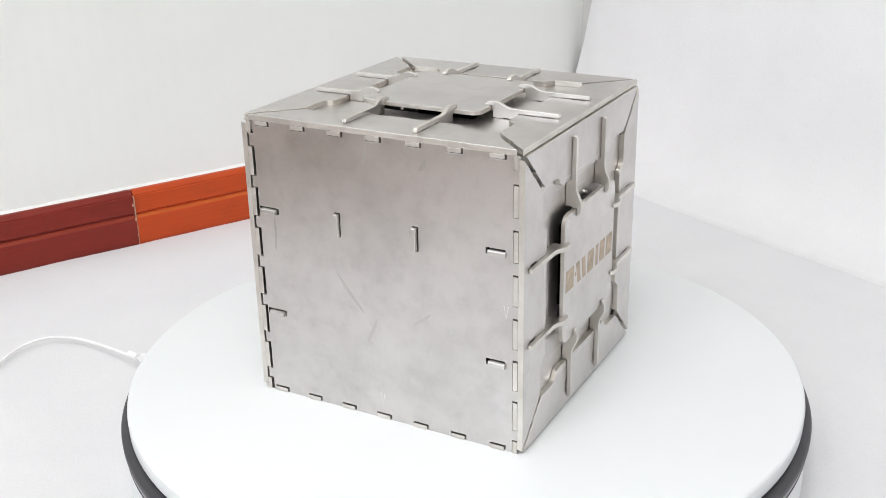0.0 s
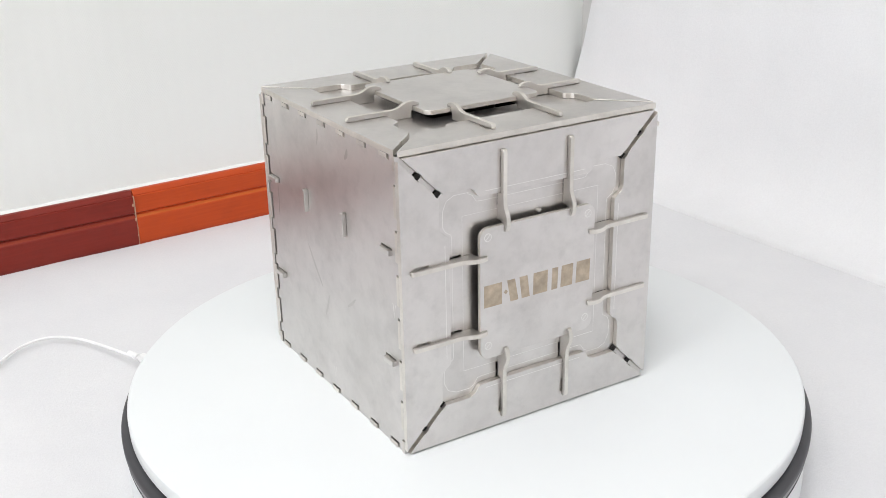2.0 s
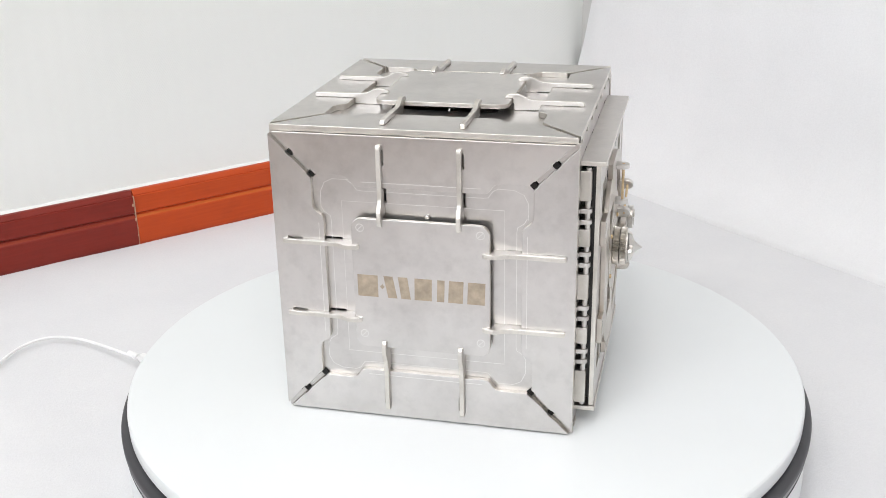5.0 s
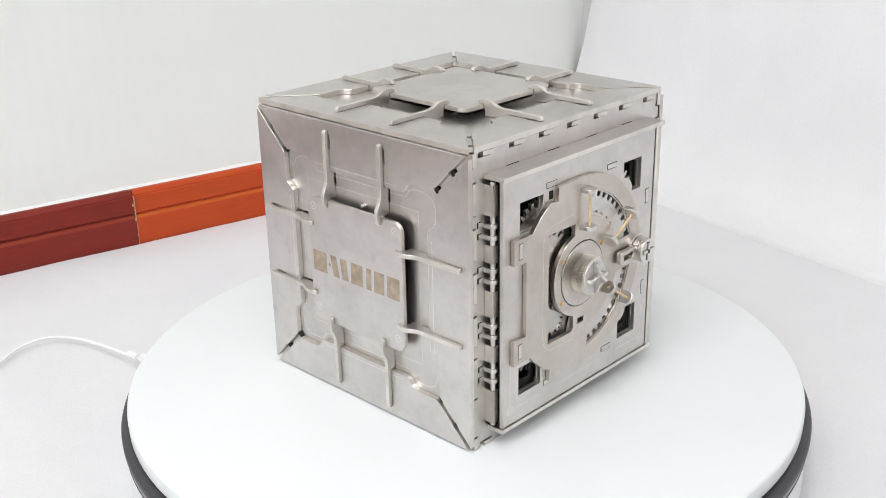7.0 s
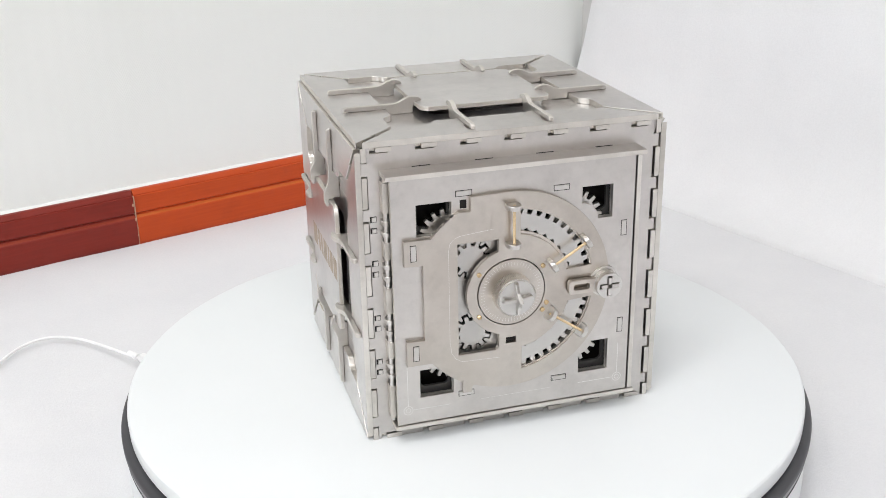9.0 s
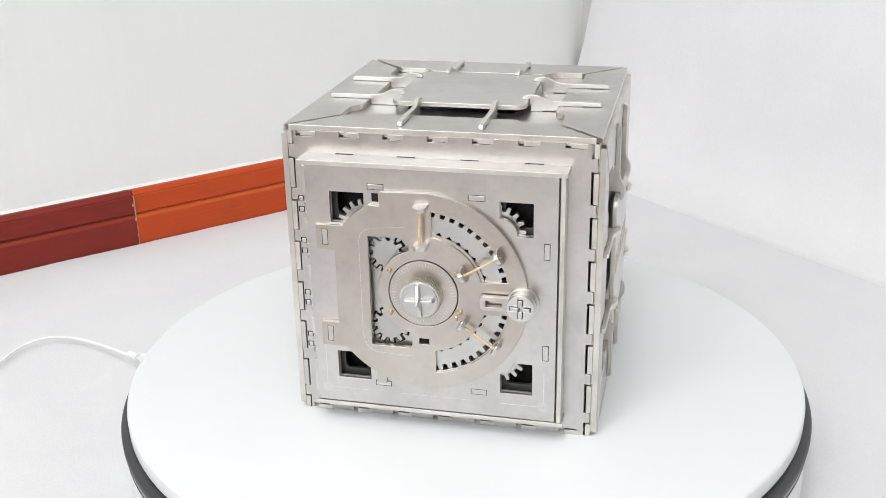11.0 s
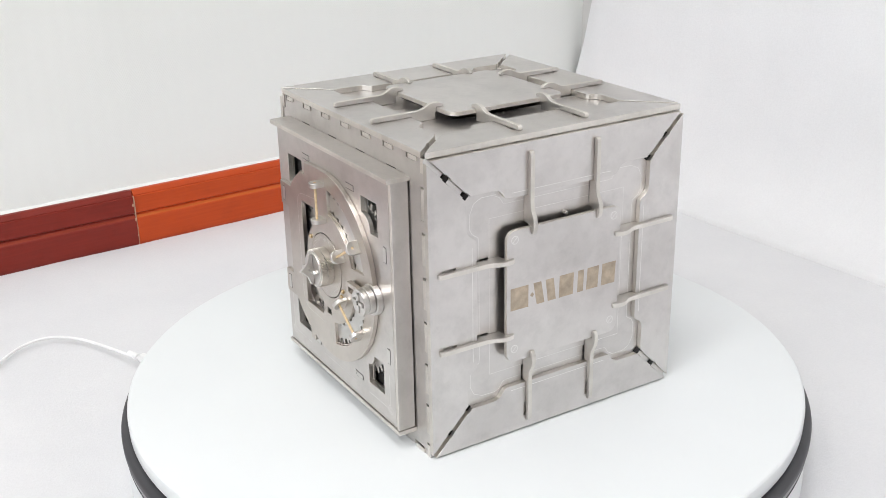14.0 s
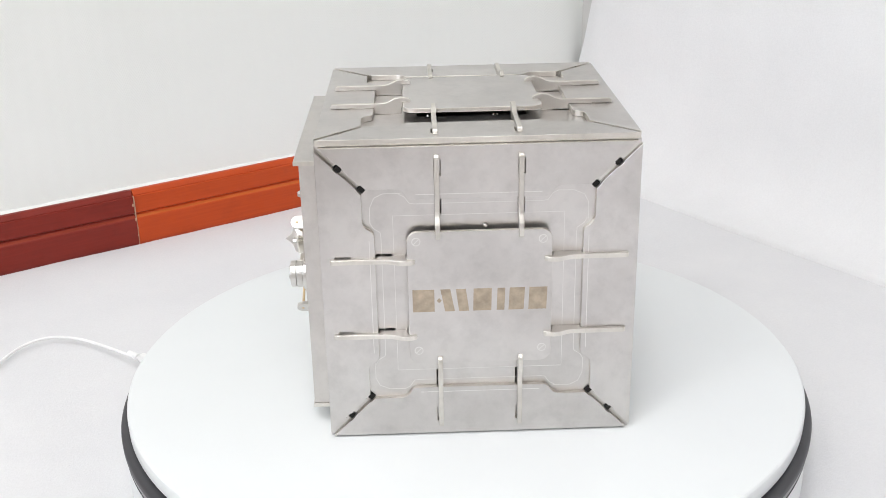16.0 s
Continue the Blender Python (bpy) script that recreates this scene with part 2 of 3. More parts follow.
# ---- the room ----
def room():
    bm = bmesh.new()
    n = 80
    for i in range(n + 1):
        for j in range(n + 1):
            x, y = 0.0 + CLOTH_X * i / n, 0.0 + CLOTH_Y * j / n
            z = 0.0016 * noise.noise(Vector((x * 7, y * 7, 1))) + 0.0008 * noise.noise(Vector((x * 22, y * 22, 4)))
            lift = 0.0022 * max(0.0, 1 - y / 0.05) ** 2 * max(0.0, 1 - x / 0.8)   # bunched against the baseboard
            bm.verts.new((x, y, min(z, 0.0016) + lift))
    bm.verts.ensure_lookup_table()
    for i in range(n):
        for j in range(n):
            k = i * (n + 1) + j
            bm.faces.new([bm.verts[q] for q in (k, k + 1, k + n + 2, k + n + 1)])
    solid("ground_cloth", mesh_of("ground_cloth", bm, True), CLOTH, ROOM, "soft white felted fabric spread over the floor", "floor fabric", kind="structure")
    solid("floor", box(0, 0, -0.06, RX, RY, -0.005), FLOOR_WOOD, ROOM, "brown wooden floor beyond the fabric", "floor", kind="structure")
    solid("wall_north", box(-0.12, -0.12, -0.02, RX + 0.12, 0, RZ), PAPER, ROOM, "off-white wall with embossed herringbone wallpaper", "wall", kind="structure")
    # its grey paints in shade where the wall shows past the drape's edge
    solid("wall_east", box(-0.12, 0.0, -0.02, 0, RY + 0.12, RZ), CORNER_SHADE, ROOM, "wall behind the draped fabric, greyed to stand in for corner shade", "wall", kind="structure")
    # south and west walls are added out of view, kept dim for reflections
    solid("wall_south", box(0, RY, -0.02, RX, RY + 0.12, RZ), DIM_REFLECTED, ROOM, "added unseen wall, dim beige to darken reflections in the steel", "wall", kind="structure")
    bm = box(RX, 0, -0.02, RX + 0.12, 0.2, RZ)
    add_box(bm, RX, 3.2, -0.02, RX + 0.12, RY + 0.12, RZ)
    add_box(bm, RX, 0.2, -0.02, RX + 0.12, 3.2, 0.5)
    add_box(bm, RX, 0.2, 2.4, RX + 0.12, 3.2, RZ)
    solid("wall_west", bm, DIM_REFLECTED, ROOM, "added unseen wall with a wide window, dim beige to darken reflections in the steel", "wall", kind="structure")
    solid("ceiling", box(-0.12, -0.12, RZ, RX + 0.12, RY + 0.12, RZ + 0.1), PAINT, ROOM, "plain white ceiling", "ceiling", kind="structure")
    # the baseboard, two boards that butt at a visible joint
    prof = [(0, 0), (0.0150, 0), (0.0165, 0.004), (0.0165, 0.0318), (0.0158, 0.0328), (0.0134, 0.0350), (0.0120, 0.0354), (0.0118, 0.0370), (0.0138, 0.0384), (0.0134, 0.0572), (0.0120, 0.0580), (0.0122, 0.0592), (0.0088, 0.0642), (0.0, 0.0650)]
    for x0, x1, material, worn, label in ((0.0, JOINT - 0.0006, WOOD_ORANGE, WORN_ORANGE, "glossy orange-brown stained wooden baseboard"), (JOINT + 0.0006, RX, WOOD_RED, WORN_RED, "dark red-brown stained wooden baseboard")):
        bm = bmesh.new()
        a = [bm.verts.new((x0, y, z)) for y, z in prof]
        b = [bm.verts.new((x1, y, z)) for y, z in prof]
        for i in range(len(prof)):
            k = (i + 1) % len(prof)
            bm.faces.new((a[i], a[k], b[k], b[i])).material_index = 1 if i == 4 else 0
        bm.faces.new(a)
        bm.faces.new(b)
        board = solid("baseboard", bm, material, ROOM, label, "baseboard", kind="structure")
        board.data.materials.append(worn)
    bm = bmesh.new()
    add_box(bm, JOINT - 0.0004, 0.0, 0.001, JOINT + 0.0004, 0.0160, 0.058)
    for z, g in ((0.012, 1.2), (0.0205, 0.9), (0.031, 1.6), (0.0375, 0.8), (0.0475, 1.7)):
        r = bmesh.ops.create_icosphere(bm, subdivisions=1, radius=0.0010 * g)
        for v in r["verts"]:
            v.co = Vector((v.co.x + JOINT + 0.0016 * (g - 1), v.co.y * 0.5 + (0.0163 if z < 0.033 else 0.0134), v.co.z * 1.3 + z))
    solid("trim", bm, FILLER, ROOM, "pale filler crumbs in the baseboard joint", "filler", kind="structure")
    bm = bmesh.new()
    n = 160
    row = []
    for i in range(n + 1):
        x = RX * (i / n) ** 1.6
        h = 0.0007 + 0.0009 * min(1.0, x / 0.7) + 0.0010 * noise.noise(Vector((x * 30, 0, 0)))
        row.append([bm.verts.new((x, y, z)) for y, z in ((0.0, 0.0640), (0.0060, 0.0631), (0.0048, 0.0645 + h * 0.5), (0.0, 0.0650 + h))])
    for a, b in zip(row, row[1:]):
        for k in range(3):
            bm.faces.new((a[k], a[k + 1], b[k + 1], b[k]))
    solid("trim", mesh_of("trim", bm, True), CAULK, ROOM, "uneven white sealant bead along the baseboard", "sealant", kind="structure")
    # fabric hung over the other wall, sweeping out over the floor
    bm = bmesh.new()
    prof = [(0.004, 1.9), (0.004, 1.2), (0.003, 0.7), (0.003, 0.4), (0.004, 0.3), (0.006, 0.22), (0.011, 0.15), (0.020, 0.095), (0.034, 0.055), (0.052, 0.028), (0.074, 0.013), (0.094, 0.0078), (0.104, 0.0072), (0.110, 0.0066), (0.1140, 0.0048), (0.1152, -0.0015)]
    m = 90
    grid = []
    for j in range(m + 1):
        y = 0.0003 + (RY - 0.001) * (j / m) ** 1.5
        line = []
        for k, (x, z) in enumerate(prof):
            wave = 0.006 * noise.noise(Vector((y * 5, z * 1.2, 3))) + 0.003 * noise.noise(Vector((y * 14, z * 3, 8)))
            amp = 1.0 if k < 9 else max(0.0, 1 - (k - 8) / 3)
            hem = 0.004 * noise.noise(Vector((y * 6, 0, 11))) if k > 9 else 0.0
            edge = min(0.075, max(0.0, 0.010 + 0.165 * (z - 0.11)))      # the hanging edge leans away from the corner
            swell = 0.010 * math.sin(math.pi * min(1.0, j / 14)) if z > 0.03 else 0.0
            line.append(bm.verts.new((max(0.002, x + (abs(wave) * amp + swell) * min(1.0, j / 3) + hem), y + edge * max(0.0, 1 - y / 0.6), z)))
        grid.append(line)
    for a, b in zip(grid, grid[1:]):
        for k in range(len(prof) - 1):
            bm.faces.new((a[k], a[k + 1], b[k + 1], b[k]))
    solid("backdrop", mesh_of("backdrop", bm, True, 80), LIT_CLOTH, ROOM, "soft white fabric hung down a wall onto the floor", "fabric backdrop", kind="structure")
    w = thing("window_1", ROOM @ pose(RX, 0, 0), "wide white-framed window", "window", kind="structure")
    for y0, z0, y1, z1 in ((0.2, 0.5, 0.26, 2.4), (3.14, 0.5, 3.2, 2.4), (0.26, 0.5, 3.14, 0.56), (0.26, 2.34, 3.14, 2.4), (1.67, 0.56, 1.73, 2.34)):
        part("window_frame", box(0.03, y0, z0, 0.09, y1, z1), PAINT, w)


JOINT = 0.6835
room()
GLOW, gt, gb = mat("lamp_diffuser")
gb.inputs["Emission Color"].default_value = (0.995, 0.99, 1.0, 1)
gb.inputs["Emission Strength"].default_value = 2.6
gb.inputs["Base Color"].default_value = (0.9, 0.9, 0.9, 1)


# assumed panels, added out of view to give light from above
def ceiling_light(x, y):
    t = thing("ceiling_light", ROOM @ pose(x, y, RZ), "assumed square white ceiling light panel out of view, switched on", "ceiling light", "ceiling lights")
    part("frame", box(-0.31, -0.31, -0.03, 0.31, 0.31, 0.0, 0.004), PAINT, t)
    part("diffuser", box(-0.29, -0.29, -0.034, 0.29, 0.29, -0.030), GLOW, t, "glowing white diffuser")
    area("ceiling_lamp", ROOM @ pose(x, y, RZ - 0.04), 0.58, 0.58, CEIL_W, (0.98, 0.985, 1.0))


for lx, ly in ((1.35, 1.1), (1.35, 2.4), (2.6, 1.1), (2.6, 2.4)):
    ceiling_light(lx, ly)


# ---- the turntable ----
def turntable():
    t = thing("turntable", pose(HUB[0], HUB[1], 0), "round white motorised display turntable with a black rim", "turntable")
    R = 0.2518
    prof = [(0, TOP), (R - 0.0032, TOP), (R - 0.0014, TOP - 0.0006), (R - 0.0004, TOP - 0.0018), (R, TOP - 0.004), (R - 0.0002, TOP - 0.0118), (R - 0.001, TOP - 0.0129), (R - 0.004, TOP - 0.0133), (0, TOP - 0.0133)]
    platter = part("platter", mesh_of("platter", lathe(prof, 192), True, 25), WHITE_PLASTIC, t, "smooth white platter")
    prof = [(0.235, TOP - 0.0212), (0.2566, TOP - 0.0212), (0.2574, TOP - 0.0204), (0.2575, TOP - 0.0172), (0.2570, TOP - 0.0158), (0.2556, TOP - 0.0149), (0.2530, TOP - 0.0145), (0.235, TOP - 0.0145)]
    part("rim", mesh_of("rim", lathe(prof, 192), True, 40), BLACK_PLASTIC, t, "black rubber rim")
    prof = [(0.235, TOP - 0.0213), (0.2556, TOP - 0.0217), (0.2562, TOP - 0.0228), (0.2562, TOP - 0.0262), (0.2552, TOP - 0.0272), (0.235, TOP - 0.0274)]
    part("trim_ring", mesh_of("trim_ring", lathe(prof, 192), True, 40), GREY_PLASTIC, t, "grey plastic ring")
    # black ring modelled in place of the shadow line over the base
    prof = [(0.235, TOP - 0.0275), (0.2558, TOP - 0.0277), (0.2562, TOP - 0.0284), (0.2556, TOP - 0.0292), (0.235, TOP - 0.0294)]
    part("lower_rim", mesh_of("lower_rim", lathe(prof, 192), True, 40), BLACK_PLASTIC, t, "thin black ring standing in for the shadow line above the base")
    prof = [(0.2, TOP - 0.0295), (0.2548, TOP - 0.0297), (0.2555, TOP - 0.0305), (0.2552, 0.006), (0.252, 0.0018), (0.0, 0.0018)]
    part("base", mesh_of("base", lathe(prof, 128), True, 25), WHITE_PLASTIC, t, "white plastic base")
    return platter


PLATTER = turntable()


def power_cable():
    t = thing("power_cable", pose(0, 0, 0), "thin white power cable lying in a loop", "cable")
    pts = [(-0.60, -0.115, 0.0035), (-0.47, 0.0, 0.0035), (-0.422, 0.065, 0.004), (-0.418, 0.132, 0.005), (-0.398, 0.168, 0.006), (-0.354, 0.160, 0.007), (-0.316, 0.127, 0.010), (-0.279, 0.100, 0.013)]
    part("cord", tube(pts, 0.0014, "cord"), CABLE, t)
    part("plug", box(-0.012, -0.0035, -0.0035, 0.012, 0.0035, 0.0035, 0.0012), CABLE, t, m=pose(-0.277, 0.099, 0.0135, 0, 0, -40))
    part("strain_relief", mesh_of("strain_relief", lathe([(0, -0.008), (0.0024, -0.008), (0.0032, 0.006), (0, 0.006)], 16), True), CABLE, t, m=pose(-0.294, 0.1125, 0.0122, 0, 90, -40))


power_cable()


# ---- the safe; all its measures in millimetres, each face in its own frame: u across, v up, w outwards ----
HALF = 102.3           # half the height
T = 3.3                # sheet thickness
SIDE = [(92.0, 101.0), (62.2, 82.2), (33.0, 52.8), (3.7, 23.5), (-26.0, -6.1), (-55.4, -35.4), (-84.6, -64.6), (-102.0, -93.4)]
EDGE = [(-93.6 + 29.05 * i, -83.6 + 29.05 * i) for i in range(7)]
GAP = 0.8


def face(u, v, w, o):
    return Matrix(((u[0], v[0], w[0], o[0] * MM), (u[1], v[1], w[1], o[1] * MM), (u[2], v[2], w[2], o[2] * MM), (0, 0, 0, 1)))


FACE_A = face((1, 0, 0), (0, 0, 1), (0, -1, 0), (0, 0, HALF))
FACE_B = face((0, 1, 0), (0, 0, 1), (1, 0, 0), (0, 0, HALF))
FACE_C = face((-1, 0, 0), (0, 0, 1), (0, 1, 0), (0, 0, HALF))
FACE_D = face((0, -1, 0), (0, 0, 1), (-1, 0, 0), (-1.0, 0, HALF))
FACE_T = face((1, 0, 0), (0, 1, 0), (0, 0, 1), (0, 0, 103.2))
FACE_U = face((1, 0, 0), (0, -1, 0), (0, 0, -1), (0, 0, 100.0))


def turned(loop, a):
    c, s = round(math.cos(radians(a))), round(math.sin(radians(a)))
    return [(c * u - s * v, s * u + c * v) for u, v in loop]


HOLES = [[(sx * d - 3.0, sy * d), (sx * d, sy * d - 3.0), (sx * d + 3.0, sy * d), (sx * d, sy * d + 3.0)] for sx in (-1, 1) for sy in (-1, 1) for d in (87.0, 73.2)]
SLOTS_BASE = [turned(rect(k * 26.2 - 1.5, 55, k * 26.2 + 2.6, 67.5), a) for a in (0, 90, 180, 270) for k in (-1, 1)]


MITRE = 2.2            # how far a mitred edge keeps from the diagonal, along one axis


def trapezoid(top=100.8):
    """One of the four mitred cover plates of a face, its long edge at the top, with square notches along the mitre."""
    def on(s, k):
        return ((s - k) / 2, (s + k) / 2)
    mitre = [(top - MITRE, top)]
    for d in (87.0, 73.2):
        mitre += [on(2 * d + 3.0, MITRE), on(2 * d + 3.0, 3.0), on(2 * d - 3.0, 3.0)]
        if d > 80:
            mitre.append(on(2 * d - 3.0, MITRE))
    s = [(51.5, 73.0), (49.0, 72.2), (47.3, 70.8), (46.2, 69.2), (45.2, 67.6), (43.8, 66.5), (41.8, 66.0)]
    half = mitre + [(69.6, 73.2), (54.0, 73.2)] + s
    loop = half + [(-u, v) for u, v in reversed(half)]
    slots = [rect(k * 26.2 - 1.5, 81.5, k * 26.2 + 2.6, 91.5) for k in (-1, 1)]
    return sheet("cover_plate", [loop] + slots, 100.05, 104.0, 0.35)


def hook():
    """A clip standing on edge: a long arm on the cover plate, a foot on the panel and a beak over the square plate. x: from the middle outwards, y: height."""
    top = [(94.6, 4.2), (94.9, 5.2), (94.6, 6.2), (93.8, 7.0), (92.4, 7.3), (62, 7.3), (58.8, 7.5), (56.0, 8.3), (53.4, 9.7), (51.0, 10.8), (48.0, 11.3), (45.0, 11.1), (42.6, 10.4), (41.2, 9.4), (41.0, 8.5), (41.6, 8.05)]
    low = [(46.25, 8.05), (46.25, 5.0), (47.0, 4.4), (47.0, 0.1), (65.6, 0.1), (65.6, 4.1), (92.8, 4.1)]
    me = sheet("clip", [top + low], -1.6, 1.6, 0.45)
    return me


HOOK_TURN = Matrix(((0, 0, 1, 0), (1, 0, 0, 0), (0, 1, 0, 100 * MM), (0, 0, 0, 1)))   # arm along v, height along w


def strip(bm, a, b, w, width=0.55):
    d = Vector((b[0] - a[0], b[1] - a[1], 0))
    n = Vector((-d.y, d.x, 0)).normalized() * width / 2
    q = [Vector((*a, w)) - n, Vector((*b, w)) - n, Vector((*b, w)) + n, Vector((*a, w)) + n]
    lo = [bm.verts.new((p.x * MM, p.y * MM, (w - 0.1) * MM)) for p in q]
    hi = [bm.verts.new((p.x * MM, p.y * MM, (w + 0.04) * MM)) for p in q]
    bm.faces.new(hi)
    for i in range(4):
        bm.faces.new((lo[i], lo[(i + 1) % 4], hi[(i + 1) % 4], hi[i]))


def etched(loop, w, closed=False, width=0.42):
    """A fine engraved line along the loop, in one piece."""
    bm = bmesh.new()
    n = len(loop)
    rows = []
    for i, p in enumerate(loop):
        a = loop[i - 1] if i or closed else p
        b = loop[(i + 1) % n] if i < n - 1 or closed else p
        d = Vector((b[0] - a[0], b[1] - a[1])).normalized() * width / 2
        rows.append([bm.verts.new(((p[0] + k * -d.y) * MM, (p[1] + k * d.x) * MM, h * MM)) for k, h in ((-1, w - 0.1), (-1, w + 0.04), (1, w + 0.04), (1, w - 0.1))])
    for i in range(n if closed else n - 1):
        p, q = rows[i], rows[(i + 1) % n]
        for k in range(3):
            bm.faces.new((p[k], p[k + 1], q[k + 1], q[k]))
    return mesh_of("etched_line", bm)


def safe():
    s = thing("metal_safe", pose(0, 0, TOP), "brushed stainless steel puzzle safe of slotted laser-cut sheets", "metal safe")
    # plain back panel, with its slots and the tab ends in them
    slots_a = [rect(-95.5, y - 2.2, -80, y + 2.2) for y in (38, -38.5)] + [rect(77.5, y - 2.2, 91, y + 2.2) for y in (37.6, -39)]
    slots_a += [rect(x - 2.2, 28, x + 2.2, 45) for x in (-32, 27.2)]
    outline = toothed(-100, -102.2, 100, 101, (grown(EDGE, GAP), -T - 0.5), (grown(SIDE, GAP)[1:-1] + [(91.4, 101), (-102.2, -92.8)], -T - 0.5), (grown(EDGE, GAP), -T - 0.5), (grown(SIDE, GAP)[1:-1] + [(91.4, 101), (-102.2, -92.8)], -T - 0.5))
    back = part("back_panel", sheet("back_panel", [outline] + slots_a, 100 - T, 100, 0.2), STEEL, s, "plain smudged steel back panel", FACE_A)
    tab_h = sheet("tab", [rect(-6.0, -1.7, 6.0, 1.7)], 95.5, 103.2, 0.5)
    tab_v = sheet("tab", [rect(-1.7, -8.0, 1.7, 8.0)], 95.5, 103.2, 0.5)
    for x, y in ((-87.0, 38), (-86.5, -38.5), (86.0, 37.4), (86.0, -39.2)):
        part("tab", tab_h, SHINY, back, m=pose(x * MM, y * MM, 0))
    for x in (-32, 27.2):
        part("tab", tab_v, SHINY, back, m=pose(x * MM, 36.5 * MM, 0))
    for x, y in ((-2.2, -87.5), (91.5, -2.5)):
        part("etched_mark", etched([(x - 2.4, y + 4.6), (x - 1.2, y + 4.6), (x, y - 4.5), (x + 1.6, y + 4.6), (x + 2.4, y + 4.6)], 100, False, 0.6), ETCH, back, "pale V-shaped mark")
    for u, v, a, l, w in ((-25, -11, -52, 34, 2.6), (-8, -36, 66, 20, 2.4), (31, -20, 38, 17, 2.2), (-84, 22, 88, 26, 2.0), (-9, 88, 80, 12, 2.2), (34, 86, 60, 9, 3.4)):
        lens = [(l / 2 * math.cos(q), w / 2 * math.sin(q) * (1 + 0.3 * math.sin(3 * q))) for q in (2 * math.pi * i / 20 for i in range(20))]
        part("smudge", sheet("smudge", [lens], 99.9, 100.02, 0.005), SMUDGE, back, "dull grey rub mark", pose(u * MM, v * MM, 0, 0, 0, a))
    # front panel behind the door
    front = part("front_panel", sheet("front_panel", [outline, rect(-70, -75, 66, 75)], 100 - T, 100, 0.2), DOOR_STEEL, s, "steel front frame", FACE_C)
    # side panels, lid and bottom
    side_outline = toothed(-96.7, -102.2, 96.7, 101, (grown(EDGE, GAP), -T - 0.5), (SIDE[1:-1] + [(92, 101), (-102.2, -93.4)], T + 0.8), (grown(EDGE, GAP), -T - 0.5), (SIDE[1:-1] + [(92, 101), (-102.2, -93.4)], T + 0.8))
    side_me = sheet("side_panel", [side_outline, rounded(-37.2, -37.2, 37.2, 37.2, 4)] + HOLES + SLOTS_BASE, 100 - T, 100, 0.2)
    lid_outline = toothed(-96.7, -96.7, 96.7, 96.7, (EDGE, T + 0.95), (EDGE, T + 0.95), (EDGE, T + 0.95), (EDGE, T + 0.95))
    lid_me = sheet("lid_panel", [lid_outline, rounded(-37.2, -37.2, 37.2, 37.2, 4)] + HOLES + SLOTS_BASE, 97.0, 100, 0.2)
    under_me = sheet("bottom_panel", [lid_outline], 96.8, 99.8, 0.2)
    part("bottom_panel", under_me, STEEL, s, m=FACE_U)
    plate_me, low_plate_me, wide_plate_me, hook_me = trapezoid(), trapezoid(100.4), trapezoid(102.2), hook()
    square_me = sheet("square_plate", [rounded(-46, -46, 46, 46, 7)], 104.9, 108.0, 0.4)
    frame_line = etched([(54.2, -43), (54.2, -54.4), (-54.2, -54.4), (-54.2, 54.4), (54.2, 54.4), (54.2, -43)], 100)
    corner_line = etched([(69.2, 49), (69.2, 60), (66.5, 65.5), (60, 68.4), (50, 68.6), (46.5, 66.8), (43.5, 62.4), (40, 62.0), (-40, 62.0), (-43.5, 62.4), (-46.5, 66.8), (-50, 68.6)], 100, False)
    rim_line = etched([(39.5, 69.4), (-39.5, 69.4)], 104, False, 0.45)
    screw_me, slash_me = etched(circle(0, 0, 2.6, 22), 108, True, 0.6), etched([(-1.6, -1.6), (1.6, 1.6)], 108, False, 0.55)
    for name, m, me, logo in (("side_panel", FACE_B, side_me, True), ("side_panel", FACE_D, side_me, True), ("lid_panel", FACE_T, lid_me, False)):
        panel = part(name, me, STEEL, s, "lid panel with clipped cover plates" if name == "lid_panel" else "side panel with clipped cover plates and bronze lettering block", m)
        for a in (0, 90, 180, 270):
            part("cover_plate", low_plate_me if logo and a == 0 else wide_plate_me if not logo and a % 180 else plate_me, STEEL, panel, m=pose(0, 0, 0, 0, 0, a))
            if logo:
                part("etched_line", corner_line, ETCH, panel, m=pose(0, 0, 0, 0, 0, a))
                part("etched_line", rim_line, ETCH, panel, m=pose(0, 0, 0, 0, 0, a))
            for k in (-1, 1):
                part("clip", hook_me, CLIP, panel, m=pose(0, 0, 0, 0, 0, a) @ pose(k * 26.2 * MM, 0, 0) @ HOOK_TURN)
        if logo:
            part("etched_line", frame_line, ETCH, panel)
        part("square_plate", square_me, STEEL, panel, "square plate with rounded corners held by clips")
        # black fills put into the diamond holes in place of their shade
        for diamond in HOLES if logo else ():
            plug = [(u * 0.994, v * 0.994) for u, v in diamond]
            part("plug", sheet("plug", [plug], 97.5, 101.3, 0.25), SHADE_DARK, panel, "black fill standing in for the shade in a diamond hole")
        if logo:
            part("peg", sheet("peg", [circle(0, 0, 1.5, 12)], 99.5, 103.0, 0.4), SHINY, panel, m=pose(4 * MM, 47.2 * MM, 0))
            for u, v in ((-40, 39.5), (40, 39.5), (-40, -36.5), (40, -36.5)):
                part("etched_circle", screw_me, ETCH, panel, m=pose(u * MM, v * MM, 0))
                part("etched_slash", slash_me, ETCH, panel, m=pose(u * MM, v * MM, 0))
            # the maker's mark as plain heat-tinted blocks
            for u0, u1, lean in LOGO:
                part("mark_block", sheet("mark_block", [[(u0, -8.9), (u1, -8.9), (u1 + lean, 6.6), (u0 + lean, 6.6)]], 107.9, 108.06, 0.02), BRONZE, panel, "bronze-tinted block of a maker's mark")
